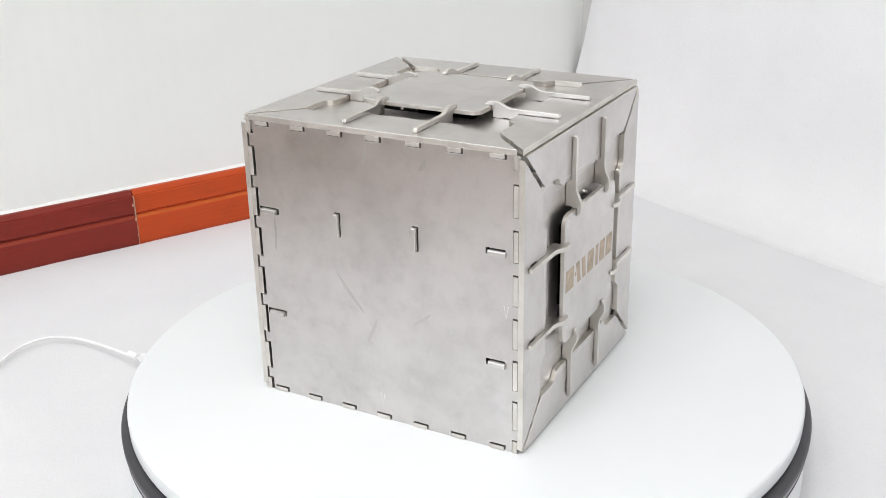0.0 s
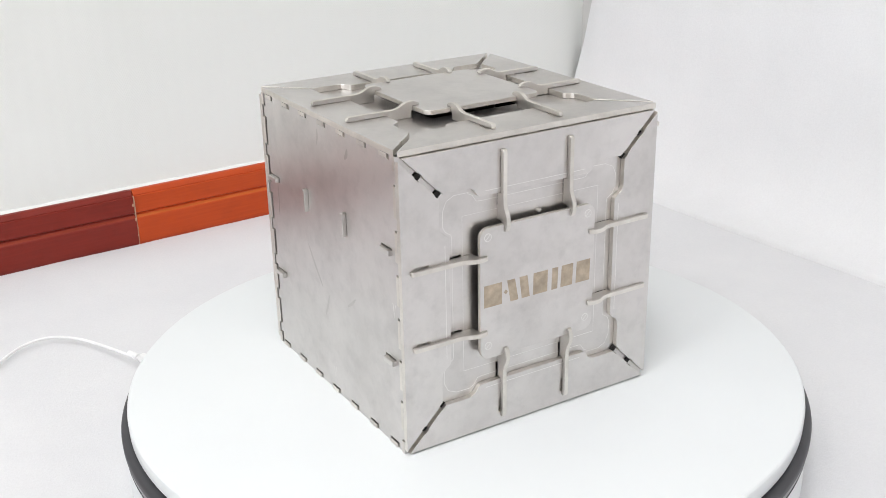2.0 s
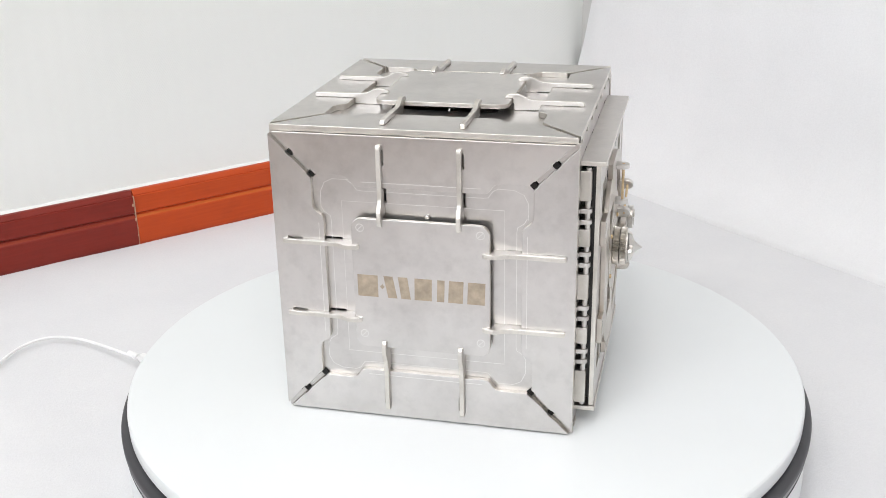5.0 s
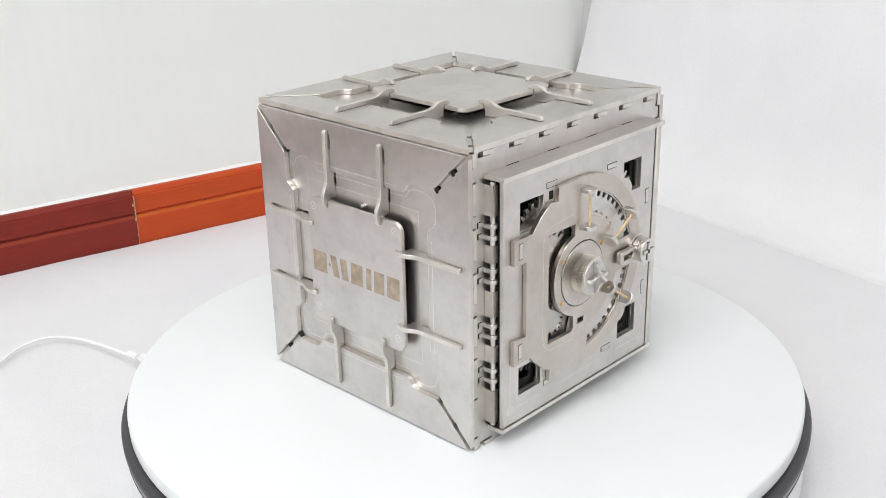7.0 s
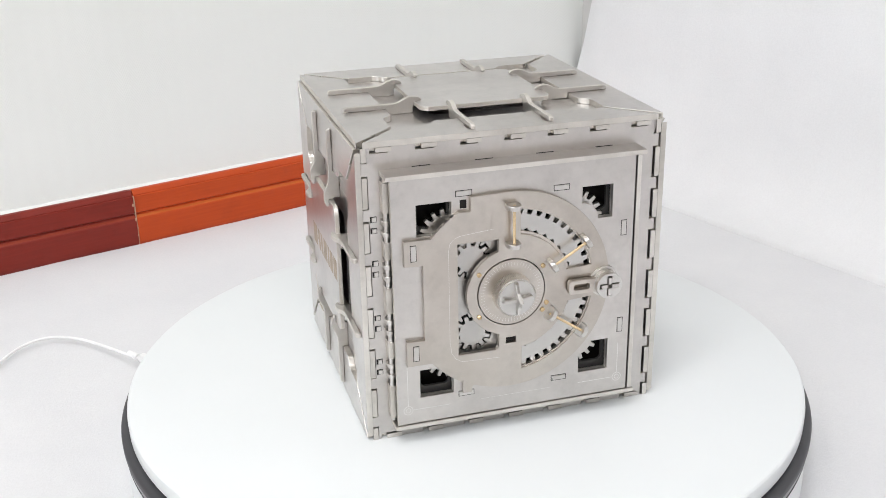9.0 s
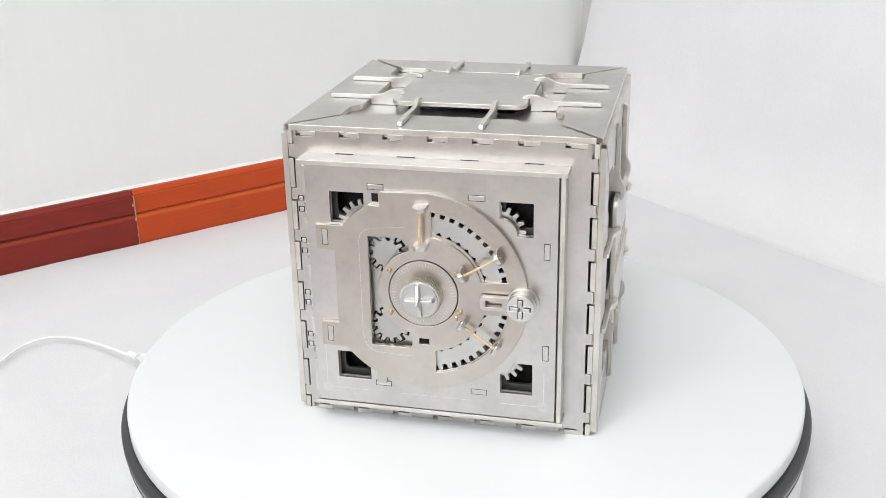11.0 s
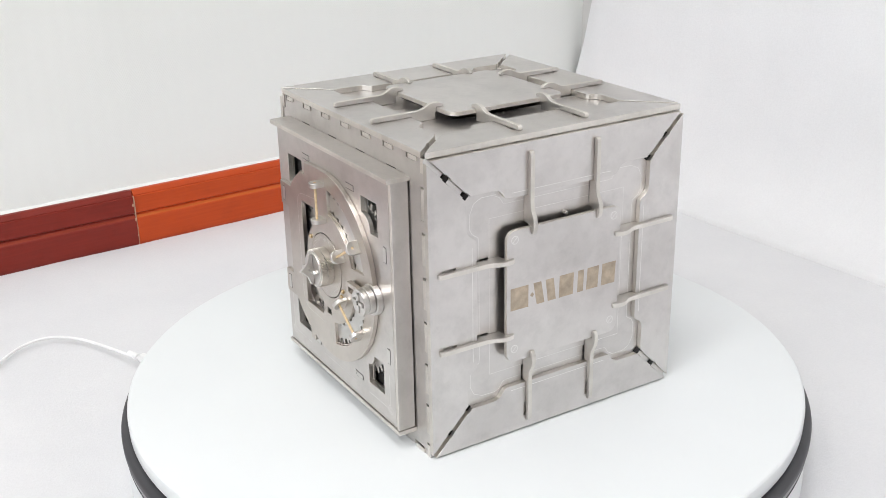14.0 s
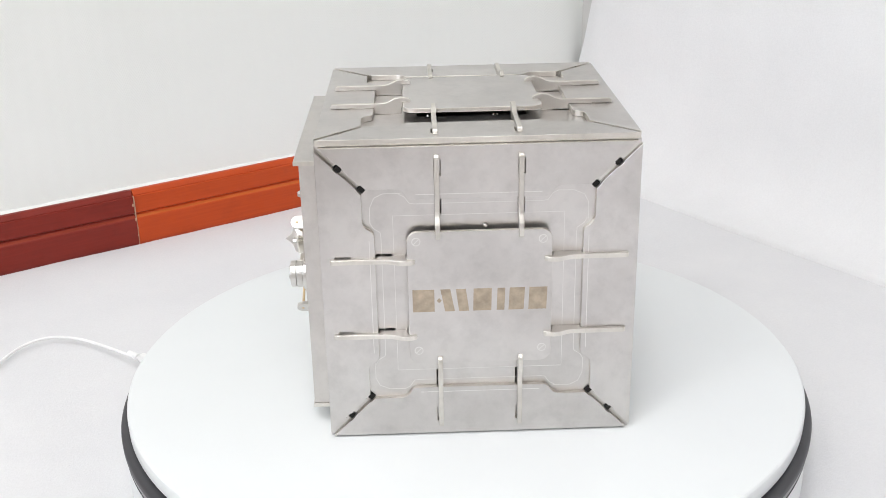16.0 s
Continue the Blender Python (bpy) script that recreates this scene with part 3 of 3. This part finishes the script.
            dot = [(-26.2, -1.2), (-24.6, 0.6), (-26.2, 2.4), (-27.8, 0.6)]
            part("mark_block", sheet("mark_block", [[(u, v - 1.8) for u, v in dot]], 107.9, 108.06, 0.02), BRONZE, panel, "bronze-tinted block of a maker's mark")
    return s, back, front


LOGO = [(-43.2, -29.2, 0), (-22.5, -16.2, -2.8), (-13.5, -7.0, -2.0), (-4.5, 7.2, 0.4), (10.6, 15.6, 0.6), (18.2, 28.0, 0.8), (31.0, 42.6, 0.6)]
SAFE, BACK, FRONT = safe()


# ---- the door on the front, with its gears ----
CU = -8.0              # the dial's middle lies to one side


def gear(name, root, tip, n, w0, w1, bore, phase=0.0):
    loop = []
    for i in range(n):
        for f, r in ((-0.30, root), (-0.17, tip), (0.17, tip), (0.30, root)):
            a = 2 * math.pi * (i + f + phase) / n
            loop.append((r * math.cos(a), r * math.sin(a)))
    return sheet(name, [loop] + ([circle(0, 0, bore, 28)] if bore else []), w0, w1, 0.2)


def door():
    win = [rect(-69.5, 44.2, -46.7, 65.2), rect(41.5, 42.2, 62.8, 64.6), rect(-69.8, -68.6, -47.0, -48.8), rect(42.0, -69.0, 63.2, -46.5)]
    cut = [win[0], arc(41.5, 42.2, 11.5, 90, 0, 10) + [(62.8, 42.2), (62.8, 64.6), (41.5, 64.6)],
           win[2], arc(42.0, -46.5, 8.5, 0, -90, 8) + [(42.0, -69.0), (63.2, -69.0), (63.2, -46.5)]]
    d = part("door", sheet("door", [rect(-85.5, -87.2, 78.3, 83.0)] + cut + [circle(CU, 0, 56.8, 64)], 109.5, 112.5, 0.25), DOOR_STEEL, SAFE, "hinged steel door with windows onto its gears", FACE_C)
    part("top_ledge", sheet("top_ledge", [rect(-89, 100.1, 84, 116.2)], 83.3, 86.4, 0.3), DOOR_STEEL, d, m=Matrix(((1, 0, 0, 0), (0, 0, 1, 0), (0, 1, 0, 0), (0, 0, 0, 1))))
    part("bottom_ledge", sheet("bottom_ledge", [rect(-87.2, 100.1, 83.6, 113.6)], -90.5, -87.6, 0.3), DOOR_STEEL, d, m=Matrix(((1, 0, 0, 0), (0, 0, 1, 0), (0, 1, 0, 0), (0, 0, 0, 1))))
    part("side_wall", sheet("side_wall", [rect(-87.4, 100.8, 83.1, 112.9)], 79.4, 82.4, 0.3), DOOR_STEEL, d, m=Matrix(((0, 0, 1, 0), (1, 0, 0, 0), (0, 1, 0, 0), (0, 0, 0, 1))))
    # the hinge-side wall lies in shade; its dark colour paints that in
    part("side_wall", sheet("side_wall", [rect(-84, 100.4, 80, 109.0)], -80.5, -77.5, 0.3), SHADED_STEEL, d, m=Matrix(((0, 0, 1, 0), (1, 0, 0, 0), (0, 1, 0, 0), (0, 0, 0, 1))))
    # no slots are cut here: dark strips stand in for their shade
    for u in (-62, -21, 20, 61):
        part("ledge_slot", sheet("ledge_slot", [rect(u - 6, 86.2, u + 6, 86.8)], 99.8, 100.06, 0.02), SHADE_DARK, d, "dark strip standing in for the shade of a slot behind the ledge")
    # painted near black so the windows look unlit inside
    part("inner_plate", sheet("inner_plate", [rect(-77, -84, 79, 83)], 92.0, 93.4, 0.2), SHADE_DARK, d, "back plate of the door, painted near black for an unlit interior")
    for q in win:
        (u0, v0), (u1, v1) = q[0], q[2]
        part("window_box", sheet("window_box", [rect(u0 - 1.6, v0 - 1.6, u1 + 1.6, v1 + 1.6), rect(u0 + 0.1, v0 + 0.1, u1 - 0.1, v1 - 0.1)], 107.6, 109.4, 0.2), STEEL, d)
    # liners coloured dark for the shade deep in the windows
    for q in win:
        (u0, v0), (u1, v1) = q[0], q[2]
        part("window_liner", sheet("window_liner", [rect(u0 - 3, v0 - 3, u1 + 3, v1 + 3), rounded(u0 + 2.6, v0 + 3.2, u1 - 1.0, v1 + 2.0, 3.0)], 101.7, 104.2, 0.2), SHADED_STEEL, d, "liner of the window, its shade painted in as dark grey")
    # gears in the corner windows and behind the dial
    for i, (u, v) in enumerate(((-48, 40.5), (39, 42.5), (-47, -43.5), (39.5, -44.5))):
        part("gear", gear("gear", 14.6, 18.6, 18, *((99.0, 101.6) if i == 2 else (104.5, 107.5)), 4, 0.2 * i), GEARS, d, m=pose(u * MM, v * MM, 0))
    pockets = []
    for u, v, ph in ((-33.5, 24.0, 0.0), (-33.0, -28.0, 0.4)):
        part("gear", gear("gear", 9.0, 12.6, 11, 107.4, 110.4, 0, ph), GEARS, d, m=pose(u * MM, v * MM, 0))
        pocket = []
        for i in range(11):
            for f, r in ((-0.38, 10.4), (-0.30, 13.9), (0.30, 13.9), (0.38, 10.4)):
                a = 2 * math.pi * (i + f + ph) / 11
                pocket.append((u + r * math.cos(a), v + r * math.sin(a)))
        pockets.append(pocket)
    part("gear_plate", sheet("gear_plate", [rect(-52, -46, -14, 44)] + pockets, 106.6, 109.2, 0.2), GEARS, d, "plate with toothed pockets round two gears")
    ring = []
    for i in range(-15, 15):
        for f, r in ((-0.31, 52.7), (-0.27, 53.3), (-0.20, 56.6), (0.20, 56.6), (0.27, 53.3), (0.31, 52.7)):
            a = 2 * math.pi * (i + 0.5 + f) / 52
            ring.append((r * math.cos(a), r * math.sin(a)))
    notches = []
    for i in range(-9, 10):
        a = 9.4 * i
        notches.append(arc(0, 0, 38.6, a - 2.6, a + 2.6, 3) + arc(0, 0, 42.4, a + 2.3, a + 1.2, 2) + arc(0, 0, 43.2, a + 0.8, a - 0.8, 3) + arc(0, 0, 42.4, a - 1.2, a - 2.3, 2))
    part("ring_gear", sheet("ring_gear", [ring + arc(0, 0, 33.0, 101, -101, 40)] + notches, 110.2, 113.6, 0.05), RING, d, "large toothed ring", pose(CU * MM, 0, 0))
    # the shaped cover over the gears
    R = 68.6
    outline = arc(CU, 0, R, -112, 91.5, 60)
    outline += [(-35.0, 68.0), (-35.4, 58.4), (-42.0, 58.8)] + arc(CU, 0, 68.5, 120.5, 141.0, 6) + [(-63.0, 43.4), (-78.8, 43.4), (-78.8, 26.4), (-66.8, 26.0), (-66.8, -25.8), (-78.8, -25.6), (-78.8, -43.2), (-63.0, -43.2)] + arc(CU, 0, 69.2, 218.7, 240, 6) + [(-41.4, -59.2), (-41.4, -68.6), (-35.4, -68.6), (-35.0, -64.6)]
    left = [(-44, -40), (-18.4, -40), (-16.5, -38.2), (-16.5, -29.2)] + arc(CU, 0, 30.4, 253, 107, 18) + [(-16.5, 37.4), (-44, 37.4)]
    r0, r1 = 39.8, 57.0

    def at(r, u=None, v=None):
        return math.degrees(math.acos((u - CU) / r)) if u is not None else math.degrees(math.asin(v / r))
    upper = arc(CU, 0, r1, at(r1, v=12.0), at(r1, u=-1.8), 20) + arc(CU, 0, r0, at(r0, u=-1.8), at(r0, v=11.0), 14)
    lower = arc(CU, 0, r1, -at(r1, u=-0.5), -at(r1, v=11.0), 20) + arc(CU, 0, 41.5, -at(41.5, v=12.0), -at(41.5, u=-0.5), 14)
    cover = part("cover", sheet("cover", [outline, left, upper, lower, circle(CU, 0, 23.25, 72), rect(-11.5, -36.4, -4.8, -32.4)], 112.6, 116.0, 0.35), COVER_STEEL, d, "shaped steel cover with openings onto the gears")
    for (a0, a1, r) in ((at(r1, v=12.0), at(r1, u=-1.8), r1), (-at(r1, u=-0.5), -at(r1, v=11.0), r1)):
        band = arc(CU, 0, r + 0.2, a0, a1, 20) + arc(CU, 0, r - 0.9, a1, a0, 20)
        band_in = arc(CU, 0, r0 + 1.9, a0, a1, 20) + arc(CU, 0, r0 - 0.2, a1, a0, 20)
        part("slot_rim", sheet("slot_rim", [band_in], 113.7, 114.8, 0.05), COVER_STEEL, d, "stepped inner edge of the slot")
        part("slot_rim", sheet("slot_rim", [band], 113.7, 115.0, 0.05), COVER_STEEL, d, "stepped inner edge of the slot")
    # the notch's shade, as a dark sheet in its cut-out
    part("notch", sheet("notch", [rect(-12.2, -37, -4.2, -31.8)], 114.0, 114.3, 0.05), SHADE_DARK, d, "dark sheet standing in for the shade of a square notch")
    # dial
    part("dial", sheet("dial", [circle(CU, 0, 22.7, 72)], 111.0, 116.3, 0.3), COVER_STEEL, d, "round dial plate")
    bm = bmesh.new()
    for i in range(60):
        a = 2 * math.pi * i / 60
        r = 18.6 if i % 5 else 17.8
        strip(bm, (CU + r * math.cos(a), r * math.sin(a)), (CU + 21 * math.cos(a), 21 * math.sin(a)), 116.3, 0.2)
    part("dial_marks", mesh_of("dial_marks", bm), ETCH, d, "fine engraved scale")["kind"] = "stuff"
    knurl = []
    for i in range(72):
        for f, r in ((0.0, 12.3), (0.5, 13.5)):
            a = 2 * math.pi * (i + f) / 72
            knurl.append((r * math.cos(a), r * math.sin(a)))
    part("knob", sheet("knob", [knurl], 116.3, 120.9, 0.3), RING, d, "knurled round knob", pose(CU * MM, 0, 0))
    part("knob", sheet("knob", [knurl], 121.2, 125.6, 0.3), RING, d, "knurled round knob", pose(CU * MM, 0, 0) @ pose(0, 0, 0, 0, 0, 2.5))
    part("knob_cap", sheet("knob_cap", [circle(0, 0, 12.0, 48)], 125.5, 126.6, 0.3), RING, d, m=pose(CU * MM, 0, 0))
    fin = [(-11.2, 0), (11.2, 0), (10.6, 2.2), (5.0, 4.2), (2.0, 7.0), (0, 10.0), (-2.0, 7.0), (-5.0, 4.2), (-10.6, 2.2)]
    flat = [(-10.6, 0), (-9, -1.5), (-4, -1.0), (0, -1.5), (4, -1.0), (9, -1.5), (10.6, 0), (9, 1.5), (4, 1.0), (0, 1.5), (-4, 1.0), (-9, 1.5)]
    part("knob_grip", sheet("knob_grip", [flat], 126.6, 130.2, 0.6), SHINY, d, m=pose(CU * MM, 0, 0, 0, 0, 4))
    part("knob_grip", sheet("knob_grip", [fin], -1.3, 1.3, 0.5), SHINY, d, m=pose(CU * MM, 0, 126.6 * MM) @ pose(0, 0, 0, 0, 0, 94) @ pose(0, 0, 0, 90, 0, 0))
    # rivets beside the dial
    for a in (146, 214, 36, -24, -36):
        part("rivet", mesh_of("rivet", lathe([(0, 117.4 * MM), (1.1 * MM, 117.3 * MM), (1.6 * MM, 116.8 * MM), (1.6 * MM, 115.5 * MM), (0, 115.5 * MM)], 14), True), BRASS, d, m=pose((CU + 26.6 * math.cos(radians(a))) * MM, 26.6 * math.sin(radians(a)) * MM, 0))
    # pairs of lugs, each pair joined by a thin stick
    lug = [(-4.6, -0.5), (4.6, -0.5), (4.6, 4.6)] + arc(0, 4.6, 4.6, 0, 180, 10)[1:-1] + [(-4.6, 4.6)]
    lug_me = sheet("lug", [lug, circle(0, 4.9, 0.9, 12)], -1.6, 1.6, 0.45)
    for a, ra, rb in ((90, 34.0, 59.6), (31, 31.5, 58.5), (-34.5, 32.0, 59.0)):
        base = pose(CU * MM, 0, 116.0 * MM, 0, 0, a)
        for r in (ra, rb):
            part("lug", lug_me, SHINY, d, m=base @ pose(r * MM, 0, 0) @ Matrix(((0, 0, 1, 0), (1, 0, 0, 0), (0, 1, 0, 0), (0, 0, 0, 1))))
        st = lathe([(0, (ra - 1.7) * MM), (0.85 * MM, (ra - 1.5) * MM), (0.95 * MM, (rb + 1.5) * MM), (0, (rb + 1.7) * MM)], 10)
        part("stick", mesh_of("stick", st, True), STICK, d, "pale bamboo stick", base @ pose(0, 0, 4.9 * MM, 0, 90, 0))
    # latch at the free edge
    arm = rounded(-26.5, -4.9, 3, 4.9, 2.4)
    part("latch_arm", sheet("latch_arm", [arm, rounded(-23.0, -2.0, -12.0, 2.0, 1.2)], 117.2, 121.0, 0.4), COVER_STEEL, d, "slotted latch arm", pose(56.7 * MM, -1.2 * MM, 0))
    part("latch_disc", sheet("latch_disc", [circle(0, 0, 10.6, 40)], 112.7, 117.0, 0.4), SHINY, d, m=pose(57.2 * MM, -1.2 * MM, 0))
    part("latch_disc", sheet("latch_disc", [circle(0, 0, 9.2, 40)], 117.2, 121.4, 0.4), SHINY, d, m=pose(57.0 * MM, -1.2 * MM, 0))
    cross = [(-7, -1.7), (-1.7, -1.7), (-1.7, -7), (1.7, -7), (1.7, -1.7), (7, -1.7), (7, 1.7), (1.7, 1.7), (1.7, 7), (-1.7, 7), (-1.7, 1.7), (-7, 1.7)]
    part("latch_disc", sheet("latch_disc", [circle(0, 0, 9.0, 40), [(u * 0.96, v * 0.96) for u, v in cross]], 121.6, 125.4, 0.4), SHINY, d, m=pose(57.0 * MM, -1.2 * MM, 0))
    bar = sheet("cross_bar", [rect(-6.1, -1.25, -1.4, 1.25)], 119.0, 126.4, 0.3)
    for a in (0, 90, 180, 270):
        part("cross_bar", bar, SHINY, d, m=pose(57.0 * MM, -1.2 * MM, 0, 0, 0, a))
    # tab ends showing in the door and the cover
    for u, v, a, w in ((27, 66.2, 0, 112.9), (27.6, -70.2, 0, 112.9), (71.6, 33.4, 90, 112.9), (71.7, -37.2, 90, 112.9), (-38.5, 69.8, 0, 112.9), (-38.2, -70.4, 0, 112.9), (-72.8, 35, 90, 116.36), (-72.8, -34.4, 90, 116.36)):
        me = sheet("tab", [rect(-5.0, -1.6, 5.0, 1.6)], w - 0.5, w, 0.2)
        part("tab", me, SHINY, d, m=pose(u * MM, v * MM, 0, 0, 0, a))
        # dark frame painted in for the shaded gap round the tab
        part("tab_gap", sheet("tab_gap", [rect(-5.5, -2.05, 5.5, 2.05), rect(-5.1, -1.7, 5.1, 1.7)], w - 0.6, w - 0.32, 0.05), SHADE_DARK, d, "dark sheet standing in for the shade round a tab", pose(u * MM, v * MM, 0, 0, 0, a))
    # two more notches, only dark patches in place of shaded recesses
    for u, v, du, dv in ((-39.0, 62.8, 2.2, 2.8), (-39.0, -64.4, 2.2, 1.6)):
        part("notch", sheet("notch", [rect(u - du, v - dv, u + du, v + dv)], 112.3, 112.56, 0.05), SHADE_DARK, d, "dark sheet standing in for the shade of a square notch")
    # engraved corner lines
    for u, v, k in ((-78.4, -77.0, 1), (71.0, -77.0, -1)):
        for loop, closed in ((circle(u, v, 3.1, 24), True), (circle(u, v, 1.6, 18), True), ([(u, v + 3.1), (u, v + (32 if k > 0 else 26))], False), ([(u + k * 3.1, v), (u + k * 29, v)], False)):
            part("etched_line", etched(loop, 112.5, closed, 0.45), ETCH, d)
    for loop, w in (([(-28, -77), (22, -77)], 112.5), ([(-50, -30), (-50, 34), (-49, 38.5), (-46, 41.6), (-42, 43), (-20, 45)], 116.0), ([(-50, -30), (-49, -38), (-46, -42.5), (-42, -45), (-16, -46)], 116.0)):
        part("etched_line", etched(loop, w, False, 0.22), ETCH, d)
    return d


DOOR = door()


def hinge_knuckles():
    pin = part("hinge", sheet("hinge", [circle(0, 0, 1.8, 16)], -86, 82, 0.3), SHINY, SAFE, "hinge pin with knuckles", FACE_C @ Matrix(((1, 0, 0, -86.6 * MM), (0, 0, 1, 0), (0, 1, 0, 105.0 * MM), (0, 0, 0, 1))))
    ear = [(-3.0, -5.0), (3.0, -5.0), (3.0, 0)] + arc(0, 0, 3.0, 0, 180, 12)[1:-1] + [(-3.0, 0)]
    for v in (53.5, 46.0, 24.0, 16.5, -14.0, -21.5, -45.5, -53.0):
        part("knuckle", sheet("knuckle", [ear], v - 1.6, v + 1.6, 0.4), SHINY, pin)
        at_tab = Matrix(((1, 0, 0, -6.9 * MM), (0, 0, 1, 0), (0, 1, 0, (v + 1.2) * MM), (0, 0, 0, 1)))
        part("tab", sheet("tab", [rect(-1.2, -1.5, 1.6, 1.5)], -5.2, -4.2, 0.3), SHINY, pin, m=at_tab)
        # dark patch behind the tab, in place of a shaded gap
        part("tab_gap", sheet("tab_gap", [rect(-2.2, -1.9, 2.0, 1.9)], -5.1, -4.95, 0.02), SHADE_DARK, pin, m=at_tab)
    for v0, v1 in ((60, 80), (29, 41), (-8, 10), (-40, -28), (-84, -60)):
        part("sleeve", sheet("sleeve", [rect(-2.4, -4.9, 2.4, 2.2)], v0, v1, 0.4), STEEL, pin)


hinge_knuckles()


# ---- what moves: the platter and the safe on it turn clockwise at an even pace ----
PACE, START = -14.98, -27.79
OFFSET = Vector((-0.00598, -0.00555, 0.0))


def motions():
    times = [0.5 * i for i in range(33)]
    rows = []
    for t in times:
        turn = pose(0, 0, 0, 0, 0, START + PACE * t)
        rows.append((t, Matrix.Translation((0, 0, TOP)) @ turn @ Matrix.Translation(OFFSET)))
    walk(SAFE, rows)
    walk(PLATTER, [(t, pose(0, 0, 0, 0, 0, PACE * t)) for t in times])


motions()
